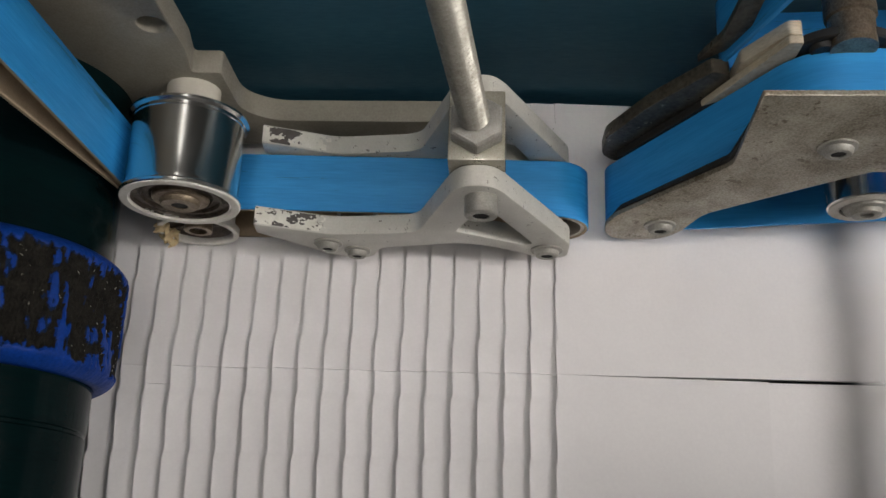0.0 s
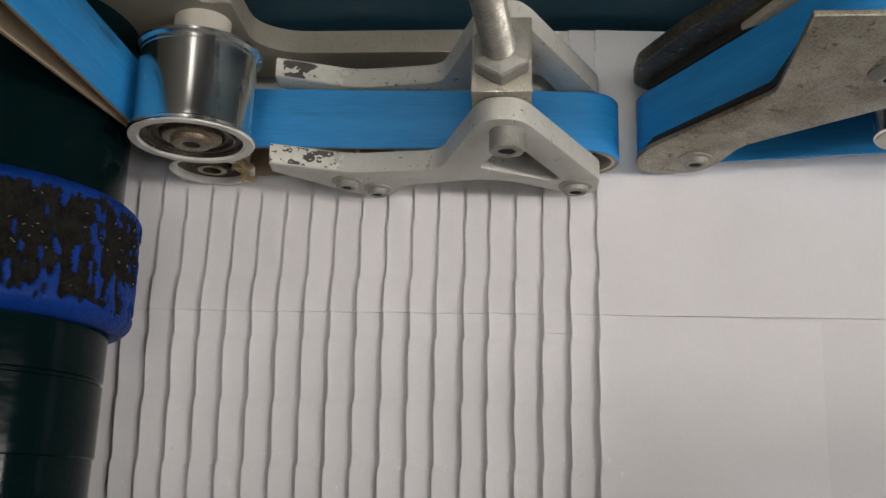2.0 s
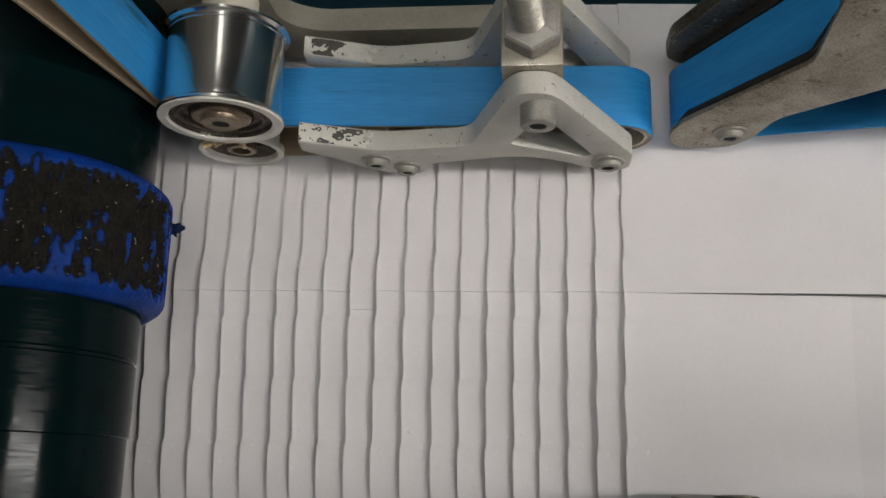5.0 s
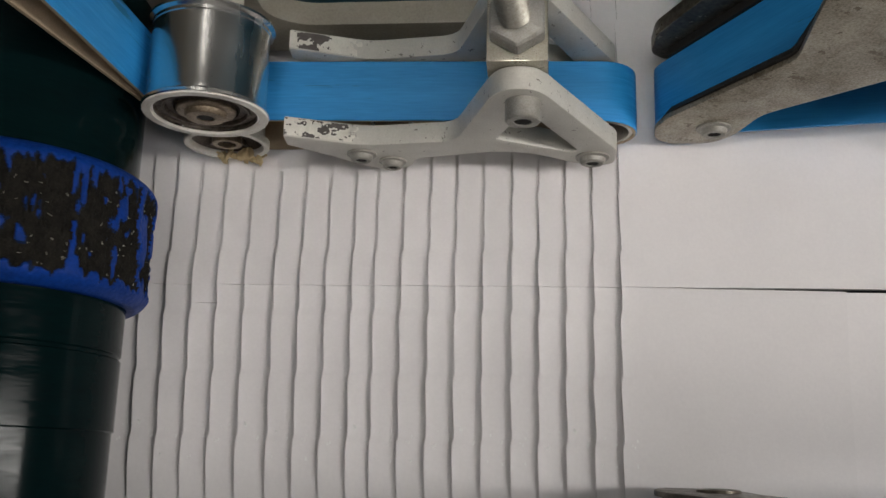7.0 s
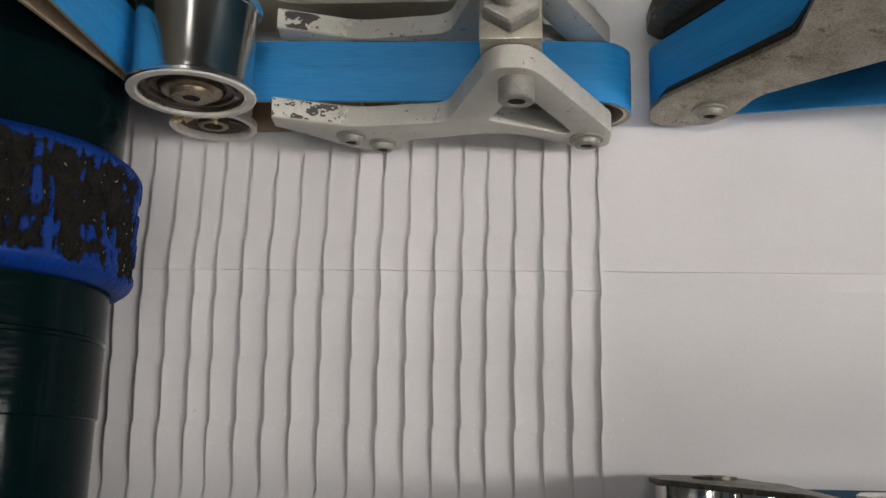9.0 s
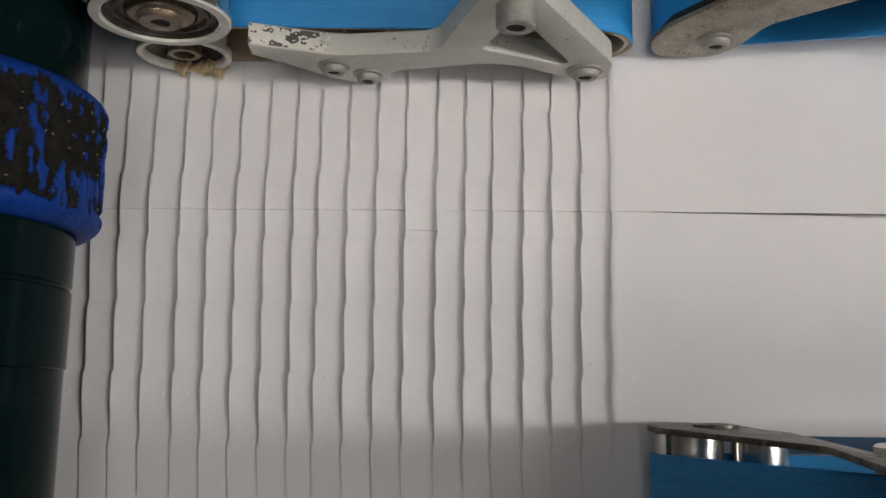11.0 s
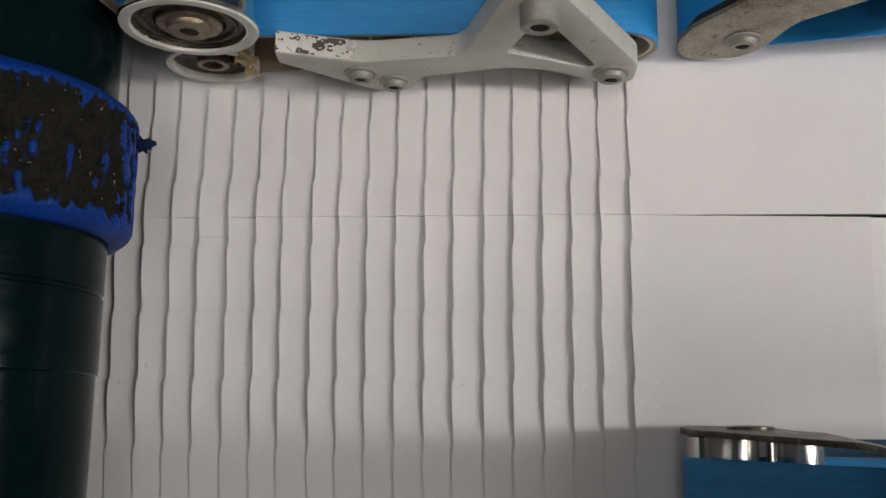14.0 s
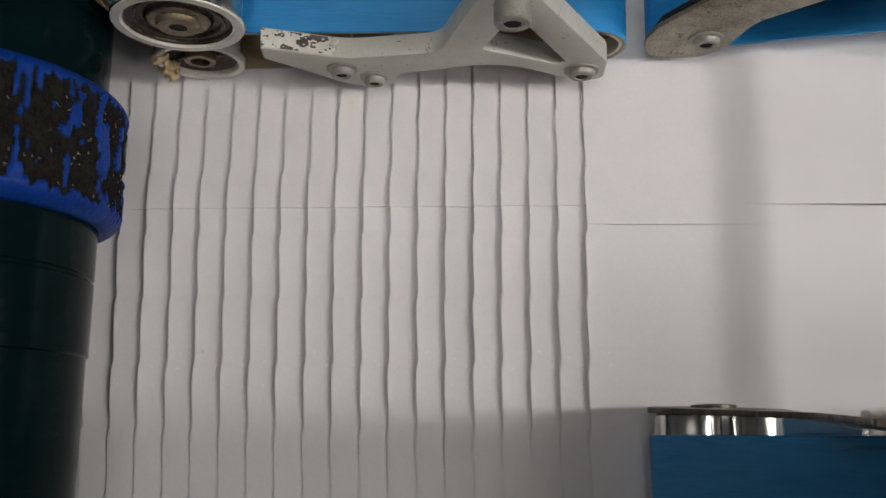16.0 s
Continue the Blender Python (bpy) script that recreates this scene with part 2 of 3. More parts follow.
def loop_round(pulleys, arc=4.0):
    """The closed line of a belt round pulleys (x, z, radius, side): side 1 wraps anticlockwise, -1 the other way."""
    lines, n = [], len(pulleys)
    for i in range(n):
        (x1, z1, r1, s1), (x2, z2, r2, s2) = pulleys[i], pulleys[(i + 1) % n]
        d = Vector((x2 - x1, z2 - z1))
        a = math.atan2(d.y, d.x) + math.asin((s1 * r1 - s2 * r2) / d.length)
        out = Vector((math.sin(a), -math.cos(a)))
        lines.append((Vector((x1, z1)) + out * s1 * r1, Vector((x2, z2)) + out * s2 * r2, a))
    points = []
    for i in range(n):
        p, q, a = lines[i]
        steps = max(2, int((q - p).length / 12))
        points += [p + (q - p) * k / steps for k in range(steps)]
        x, z, r, s = pulleys[(i + 1) % n]
        turn = lines[(i + 1) % n][2] - a
        turn = turn % (2 * math.pi) if s > 0 else -((-turn) % (2 * math.pi))
        steps = max(2, int(abs(turn) * r / arc) + 3)
        for k in range(steps):
            b = a + turn * k / steps
            points.append(Vector((x, z)) + Vector((math.sin(b), -math.cos(b))) * s * r)
    return points


def belt(points, y0, y1, thick=1.8):
    """A flat belt along a closed line: blue outside, tan backing inside."""
    bm, n, rows = bmesh.new(), len(points), []
    for i, p in enumerate(points):
        d = (points[(i + 1) % n] - points[i - 1]).normalized()
        out = Vector((d.y, -d.x)) * thick / 2
        ring = []
        for side, y, ease in ((1, y0 + 0.4, 1), (1, y1 - 0.4, 1), (1, y1, 0.5), (-1, y1, 1), (-1, y0, 1), (1, y0, 0.5)):
            c = p + out * side * ease
            ring.append(bm.verts.new((c.x, y, c.y)))
        rows.append(ring)
    for i in range(n):
        a, b = rows[i], rows[(i + 1) % n]
        for k in range(6):
            f = bm.faces.new((a[k], a[(k + 1) % 6], b[(k + 1) % 6], b[k]))
            f.material_index = 0 if k in (0, 1, 5) else 1
    bmesh.ops.recalc_face_normals(bm, faces=bm.faces)
    return bm


def ring_washer(r0, r1, y0, y1, n=40):
    return turned([(r0, y0), (r1 - 0.3, y0), (r1, y0 + 0.3), (r1, y1), (r0, y1)], n, closed=True)


def button_screw(parent, x, y, z, r=6.0, h=3.5, name="screw", metal=None):
    """A flanged button screw that faces the near side, with its hexagon socket."""
    head = part(name, turned([(0, 1), (r, 1), (r, -0.8), (r * 0.78, -1.2), (r * 0.72, -h + 0.6), (r * 0.62, -h), (r * 0.4, -h), (r * 0.4, -h + 2), (0, -h + 2)], 28), metal or ZINC, parent, "dark socket screw" if metal else "grey socket screw", (x, y, z))
    part("hex_socket", turned([(0, -h + 0.5), (r * 0.42, -h + 0.5), (r * 0.42, -h + 1), (0, -h + 1)], 6), SOCKET, head, "dark hexagon socket")
    return head


# ---- setting ----
def flat_box(name, x0, x1, y0, y1, z0, z1, mat, label, category, bevel=0.0):
    ob = part(name, box(x0, x1, y0, y1, z0, z1, bevel), mat, None, "", smooth=False)
    return tagged(ob, label, category, kind="structure")


flat_box("floor", -3000, 3000, -3000, 3000, -960, -900, CONCRETE, "grey concrete floor of the press hall", "floor")
flat_box("wall_north", -3000, 3000, 3000, 3100, -900, 2200, HALL, "pale painted hall wall", "wall")
flat_box("wall_south", -3000, 3000, -3100, -3000, -900, 2200, HALL, "pale painted hall wall", "wall")
flat_box("wall_east", 3000, 3100, -3000, 3000, -900, 2200, HALL, "pale painted hall wall", "wall")
flat_box("wall_west", -3100, -3000, -3000, 3000, -900, 2200, HALL, "pale painted hall wall", "wall")
flat_box("ceiling", -3000, 3000, -3000, 3000, 2200, 2260, HALL, "pale painted hall ceiling", "ceiling")
flat_box("delivery_deck", -900, 900, -330, 86, -70, -29, DECK, "dark steel deck of the delivery table under the sheets", "machine deck", 2)
flat_box("side_frame", -900, 900, 90, 118, -300, 135, TEAL, "dark teal enamelled machine side frame behind the sheets", "machine frame", 3)


# ---- the left pressing unit: a blue belt on rollers, held by a triangular bracket ----
def bracket_outline():
    pts = [(-37.5, 49), (-5, 36.5), (33, 41), (50, 89), (55, 95), (65, 95), (70, 89), (100.5, 28), (100.5, 11), (95, 7.5), (86, 10), (64, 25), (50, 27.5), (14, 19), (11, 8), (4, 3.5), (-5, 6), (-13, 12), (-23, 23), (-38.5, 38)]
    rad = [1, 6, 7, 8, 5, 5, 8, 3, 5, 6, 8, 20, 20, 6, 5, 6, 6, 8, 8, 1]
    return rounded([Vector(p) for p in pts], rad)


def bracket_plate(parent, y0, y1, label):
    hole = rounded([Vector(p) for p in [(50, 43), (61, 70), (64.5, 70), (84, 28), (80, 26.5)]], [2, 3, 3, 2, 2])
    return part("bracket_plate", plate(bracket_outline(), y0, y1, [hole], 0.8), GREY_PAINT, parent, label)


def chip_pad(parent, y0, y1, bare):
    """Chipped paint on the top of the bracket's tail, 0.2 mm thick, coloured cream for the light falling on it."""
    bm = bmesh.new()
    n, m = 110, 30
    grid = []
    for i in range(n + 1):
        u = i / n
        x = -37.2 + 33 * u
        z = 49 - 12.5 * (x + 37.5) / 32.5 + 0.15
        grid.append([bm.verts.new((x, y0 + 0.7 + (y1 - y0 - 1.4) * j / m, z)) for j in range(m + 1)])
    for i in range(n):
        for j in range(m):
            c = (grid[i][j].co + grid[i + 1][j + 1].co) / 2
            worn = 0.45 * abs((c.y - y0) / (y1 - y0) - 0.5) - 0.1 + 0.3 * ((c.y - y0) / (y1 - y0) - 0.5) + noise.noise(Vector((c.x * 0.22, c.y * 0.34, y0))) + 0.5 * noise.noise(Vector((c.x * 0.9, c.y * 0.9, y0 + 7)))
            if i / n > 0.8 + 0.25 * noise.noise(Vector((c.x * 0.5, c.y * 0.5, y0 + 3))):
                continue
            f = bm.faces.new((grid[i][j], grid[i + 1][j], grid[i + 1][j + 1], grid[i][j + 1]))
            f.material_index = int(worn > bare(i / n))
    bmesh.ops.delete(bm, geom=[v for v in bm.verts if not v.link_faces], context="VERTS")
    return part("chipped_edge", bm, [LIT_TOP_PAINT, BARE], parent, "paint chipped to dark metal, coloured cream for the light on top")


def pressing_unit():
    unit = thing("belt_press_unit", "grey belt pressing unit with a blue belt resting on the sheets", "belt unit")
    front = bracket_plate(unit, 0, 9, "grey painted triangular side plate")
    chip_pad(front, 0, 9, lambda u: 0.2 - 0.24 * math.exp(-((u - 0.55) / 0.2) ** 2) + max(0, u - 0.88) * 6)
    rear = bracket_plate(unit, 39, 48, "grey painted triangular side plate")
    chip_pad(rear, 39, 48, lambda u: -0.45 + 6.5 * (u - 0.27) ** 2 * 3)
    for x, z, r in ((-8.5, 26.5, 6.4), (3.6, 16.6, 6.0), (90.5, 20.5, 7.2)):
        button_screw(front, x, 0, z, r)
    boss = part("socket_cap_screw", turned([(0, 4), (6.6, 4), (6.6, -7.4), (6.1, -8), (3.4, -8), (3.4, -4.5), (0, -4.5)], 32), ZINC, front, "socket head cap screw", (61.5, 0, 83))
    part("hex_socket", turned([(0, -7.6), (3.5, -7.6), (3.5, -6), (0, -6)], 6), SOCKET, boss, "dark hexagon socket")
    # block, nut and threaded rod
    # Added dark block for the shade seen through the bracket's triangular hole.
    part("pivot_block", box(48, 71, 9.4, 38.6, 36, 73.8, 0.8), DARK_STEEL, unit, "added dark block behind the bracket's triangular hole")
    part("clamp_block", box(48.5, 70.5, 9.2, 38.8, 74, 98.5, 0.8), BLOCK, unit, "bare machined steel block")
    hexnut = turned([(0, 0), (10.0, 0), (11.2, 1.0), (11.2, 8.5), (10.0, 9.5), (0, 9.5)], 6)
    bmesh.ops.rotate(hexnut, cent=(0, 0, 0), matrix=Matrix.Rotation(radians(90), 3, "X"), verts=hexnut.verts)
    bmesh.ops.bevel(hexnut, geom=hexnut.edges[:], offset=0.35, segments=2, affect="EDGES")
    nut = part("hex_nut", hexnut, ZINC, unit, "plated hexagon nut", (59.5, 22, 98.5))
    nut.rotation_euler.z = radians(30)
    rod = bmesh.new()
    rings, n = [], 40
    length = 190.0
    for i in range(int(length / 0.25)):
        y = i * 0.25
        ring = []
        for k in range(n):
            a = 2 * math.pi * k / n
            ph = (y / 2.5 + k / n) % 1.0
            depth = 1.5 * (1 - abs(2 * ph - 1))
            r = 6.0 - depth
            ring.append(rod.verts.new((r * math.cos(a), r * math.sin(a), y)))
        rings.append(ring)
    for a, b in zip(rings, rings[1:]):
        for k in range(n):
            rod.faces.new((a[k], a[(k + 1) % n], b[(k + 1) % n], b[k]))
    rod.faces.new(rings[-1])
    stud = part("threaded_rod", rod, THREAD, unit, "worn threaded steel rod", (59.5, 22, 99), smooth=False)
    stud.rotation_euler.y = radians(-5.3)
    # arm plate behind the belt
    arm = [(62, 8), (62, 34), (-36, 34), (-49.5, 44), (-49.5, 79), (-62, 79), (-59, 96), (-59, 260), (-160, 260), (-125, 40), (-70, 8)]
    hole = circle(-66.5, 116, 5.8, 28)
    part("arm_plate", plate(rounded([Vector(p) for p in arm], [2, 3, 14, 10, 2, 3, 3, 2, 2, 10, 10]), 57, 68, [hole], 0.9), ARM_PAINT, unit, "grey arm plate with a round hole")
    # belt
    line = loop_round([(93, 17.3, 15.9, 1), (-65.5, 63.5, 24.9, -1), (-102.5, 237, 10.9, 1), (-71.5, 18.6, 17.4, 1)])
    part("drive_belt", belt(line, 11, 38), [BELT_BLUE, BELT_TAN], unit, "blue flat belt with tan backing")
    # rollers, which turn
    nose = part("end_pulley", turned([(0, 13), (5, 13), (5, 12), (5, 22), (13.4, 22), (13.4, 11.4), (15, 11.4), (15, 37.6), (0, 37.6)], 48), [RING], unit, "small end pulley with a tan rim", (93, 0, 17.3))
    part("bearing", turned([(0, 19), (13.3, 19), (13.3, 21), (0, 21)], 36), BEARING, nose, "greasy bearing")
    chrome = part("chrome_roller", turned([(20.4, 8.2), (20.4, 4.4), (24.6, 4), (25.2, 4.5), (25.2, 5.6), (24.6, 6.2), (24.0, 6.4), (23.8, 7), (23.8, 8.6), (23.6, 9), (23.6, 38.4), (23.9, 38.8), (23.9, 40.2), (24.4, 40.6), (25.4, 41.2), (25.4, 42.2), (24.6, 42.8), (0, 42.8)], 80), CHROME, unit, "polished flanged idler roller", (-65.5, 0, 63.5))
    part("rim_ring", ring_washer(21.3, 24.8, 3.4, 4.6), WHITE_RIM, chrome, "pale worn rim")
    part("bearing", turned([(20.6, 4.6), (20, 6.4), (17.6, 6.4), (17.2, 5.4), (16.4, 5.4), (16.0, 7.0), (13.4, 7.0), (13.0, 6.0), (12.2, 8.4), (0, 8.4)], 48), BEARING, chrome, "greasy brown bearing")
    part("hub_screw", turned([(0, 8), (12, 8), (12, 5.4), (11.4, 4.8), (8.6, 4.6), (8.2, 3.0), (7.6, 2.4), (3.6, 2.4), (3.6, 5), (0, 5)], 36), STAINED, chrome, "brownish hub screw")
    part("hex_socket", turned([(0, 2.8), (3.8, 2.8), (3.8, 5), (0, 5)], 6), SOCKET, chrome, "dark hexagon socket")
    part("spacer", turned([(0, 42), (11.0, 42), (11.4, 43), (11.6, 57.5), (0, 57.5)], 40), NYLON, unit, "cream spacer collar", (-65.5, 0, 63.5))
    white = part("guide_roller", turned([(15.9, 16), (15.9, 7.6), (16.4, 6.7), (18.4, 6.5), (18.9, 7.0), (18.9, 9.6), (16.4, 10), (16.4, 38), (0, 38)], 60), WHITE_RIM, unit, "pale rimmed guide roller", (-71.5, 0, 18.6))
    part("bearing", turned([(15.8, 9.5), (12.5, 12.5), (9, 13.5), (0, 13.5)], 40), BEARING, white, "dark greasy bearing")
    part("hub_ring", ring_washer(4.2, 6.6, 7.2, 13.8), STAINED, white, "steel hub ring")
    part("hub_bore", turned([(0, 9.4), (4.3, 9.4), (4.3, 10.4), (0, 10.4)], 24), SOCKET, white, "dark bore")
    for k in range(5):
        a = 2 * math.pi * k / 5
        rib = box(-1.0, 1.0, 10.6, 13.6, 6.4, 15.8, 0.3)
        bmesh.ops.rotate(rib, cent=(0, 0, 0), matrix=Matrix.Rotation(a, 3, "Y"), verts=rib.verts)
        part("spoke", rib, BEARING, white)
    lump = bmesh.new()
    for k in range(13):
        a, r = radians(random.uniform(-34, 34)), random.uniform(13.0, 19.5)
        one = bmesh.ops.create_icosphere(lump, subdivisions=2, radius=random.uniform(0.9, 2.0))
        m = Matrix.Translation((r * math.cos(a), random.uniform(4.8, 8.0), r * math.sin(a))) @ Euler([random.uniform(0, 6) for _ in range(3)]).to_matrix().to_4x4() @ Matrix.Diagonal((2.2, 1.0, 0.95, 1))
        for v in one["verts"]:
            v.co = m @ (v.co * (1 + 0.5 * noise.noise(v.co * 0.9 + Vector((k, 0, 0)))))
    tagged(part("glue_crumb", lump, GLUE, white, "tan crumbs of dried glue"), kind="stuff")
    small = part("support_roller", turned([(0, 11.5), (11, 11.5), (11.6, 12), (11.6, 37), (0, 37)], 36), CHROME, unit, "", (3, 0, 15.5))
    return unit, chrome, white, nose


press_unit, chrome_roller, guide_roller, end_pulley = pressing_unit()


# ---- the infeed belt units, far and near ----
def infeed_unit(label, side, y_plate, y_back, y_belt0, y_belt1, dx=0.0, bend=None, metal=STEEL):
    """side 1: its plate with the screws faces the near side; -1: it faces away."""
    unit = thing("infeed_belt_unit", label, "belt unit", "infeed belt units")
    shape = [(118, 10), (117, 22), (121, 34), (157, 88), (158, 92), (154.5, 146), (380, 148), (380, 75), (240, 62), (216, 88), (158, 36), (152, 12), (144, 2), (124, 2)]
    shape = rounded([Vector((x + dx, z)) for x, z in shape], [6, 5, 3, 2, 2, 1, 2, 2, 4, 10, 6, 14, 8, 8])
    lo, hi = sorted((y_plate, y_plate + 2.2 * side))
    front = part("side_plate", plate(shape, lo, hi, [], 0.4, bend), metal, unit, "stained bare steel side plate" if side > 0 else "dark steel side plate")
    inner = [(121, 10), (119.5, 22), (122, 36.5), (156, 90.5), (156.6, 93), (157.6, 141), (380, 142), (380, 80), (240, 66), (216, 84), (162, 36), (152, 14), (144, 5), (126, 5)]
    lo, hi = sorted((y_plate + 2.3 * side, y_plate + (4 if side > 0 else 3.2) * side))
    if side > 0:
        # Added black plate that paints the shade in the gap beside the belt.
        part("liner", plate([Vector((x + dx, z)) for x, z in inner], lo, hi, [], 0, bend), BLACK, unit, "black strip for the shade between side plate and belt")
    screws = [(141.5 + dx, 22), (191.5 + dx, 107)]
    for x, z in screws:
        s = button_screw(front, x, y_plate + (bend(x, z) if bend else 0), z, 7.2 if side > 0 else 8.5, 3.4 if side > 0 else 1.3, metal=None if side > 0 else DARK_STEEL)
        s.scale = (1, side, 1)
    back = [(116, 22), (116, 40), (131, 72), (150, 100), (157, 98), (160, 88), (134, 26), (124, 14)]
    lo, hi = sorted((y_back, y_back + 6.5 * side))
    part("nose_rail", plate(rounded([Vector((x + dx, z)) for x, z in back], [4, 4, 4, 1, 1, 1, 4, 4]), lo, hi, [], 0.8), DARK_STEEL, unit, "oiled dark nose rail")
    if side > 0:
        # Black strip along the lower half of the nose rail.
        strip = [(122, 27), (127, 24), (158, 78), (157, 84), (151, 80)]
        part("rubber_strip", plate(rounded([Vector(p) for p in strip], 2), 42.3, 46.2, [], 0.4), BLACK, unit, "black strip between the nose rail and the belt")
        bar = [(147, 71), (152, 68.5), (176, 108), (176, 128), (171, 128)]
        part("guide_bar", plate(rounded([Vector(p) for p in bar], 1), 42.6, 46.0, [], 0.6), WOOD, unit, "worn pale guide bar")
        part("bar_end", plate(rounded([Vector(p) for p in [(159, 84), (162, 84), (176, 108), (176, 128), (171, 128), (159, 107)]], 1.5), 46.2, 52, [], 0.6), WOOD, unit, "worn pale end of the guide bar")
        collar = part("collar", turned([(0, 43), (22, 43), (22.8, 43.6), (22.8, 46.4), (22, 47), (0, 47)], 48), BLACK, unit, "black collar", (193, 0, 111))
        part("collar_pin", turned([(0, 41), (4.5, 41), (5, 42), (5, 47), (0, 47)], 24), BLACK, collar, "black pin in the collar", (-9, 0, 13))
        part("spacer", turned([(0, 40), (8, 40), (8, 52), (9, 52.6), (9, 66), (0, 66)], 36), STAINED, unit, "brown stained spacer sleeve", (193, 0, 128))
        rear = loop_round([(164, 96, 9, 1), (330, 130, 34, 1), (186, 150, 14, 1)])
        part("rear_belt", belt(rear, 52, 80), [BELT_BLUE, BELT_BLUE], unit, "blue rear belt in shade")
        edge = [(146, 92), (147, 97), (152, 112), (153, 136), (160, 190), (170, 190), (161, 136), (161, 112), (158, 104)]
        part("rear_plate", plate(rounded([Vector(p) for p in edge], 2), 55, 58, [], 0.5), DARK_STEEL, unit, "oiled dark rear plate")
    else:
        # Added strip that stands in for the shaded lower run of the belt.
        part("guide_strip", box(150, 330, y_belt1 + 0.4, y_plate - 4.5, 3, 6, 0.4), SHADE_BLUE, unit, "strip standing in for the shaded lower run of the belt")
        part("roller", turned([(0, y_belt0), (9.6, y_belt0), (10.4, y_belt0 + 0.8), (10.4, y_plate - 4.4), (9.6, y_plate - 3.6), (0, y_plate - 3.6)], 40), CHROME, unit, "polished roller", (158 + dx, 0, 18))
    line = loop_round([(133 + dx, 14.8, 13.9, 1), (340 + dx, 81, 44, 1), (193 + dx, 100, 24.9, 1)])
    part("drive_belt", belt(line, y_belt0, y_belt1), [BELT_BLUE, BELT_BLUE], unit, "blue flat belt")
    for x, z, r in ((133, 14.8, 12.8), (193, 100, 23.8), (340, 81, 42.8)):
        y0, y1 = (y_belt0 - 0.6, y_belt1 + 0.6) if side > 0 else (y_belt0, y_plate - 3.4)
        part("roller", turned([(0, y0), (r - 1, y0), (r, y0 + 0.8), (r, y1 - 0.8), (r - 1, y1), (0, y1)], 48), CHROME, unit, "polished roller", (x + dx, 0, z))
    if side > 0:
        idler = part("idler_roller", turned([(11, 14), (11, 12), (14.6, 12), (15.6, 13), (15.6, 40), (0, 40)], 48), CHROME, unit, "polished idler roller", (224, 0, 46))
        part("rim_ring", ring_washer(10.6, 15, 11.6, 13), RING, idler, "pale worn rim")
        part("hub_screw", turned([(0, 14), (10, 14), (9, 11), (6.5, 10.5), (6, 8.6), (3, 8.6), (3, 10), (0, 10)], 32), ZINC, idler, "plated hub screw")
    return unit


infeed_unit("blue infeed belt between stained steel side plates", 1, 12, 46.4, 16.4, 42)


def near_bend(x, z):
    return -0.05 * z - 0.25 * min(40.0, max(0.0, x - 160))


infeed_unit("blue infeed belt unit on the operator side", -1, -137, -181, -176, -148.5, -4, near_bend, DARK_STEEL)


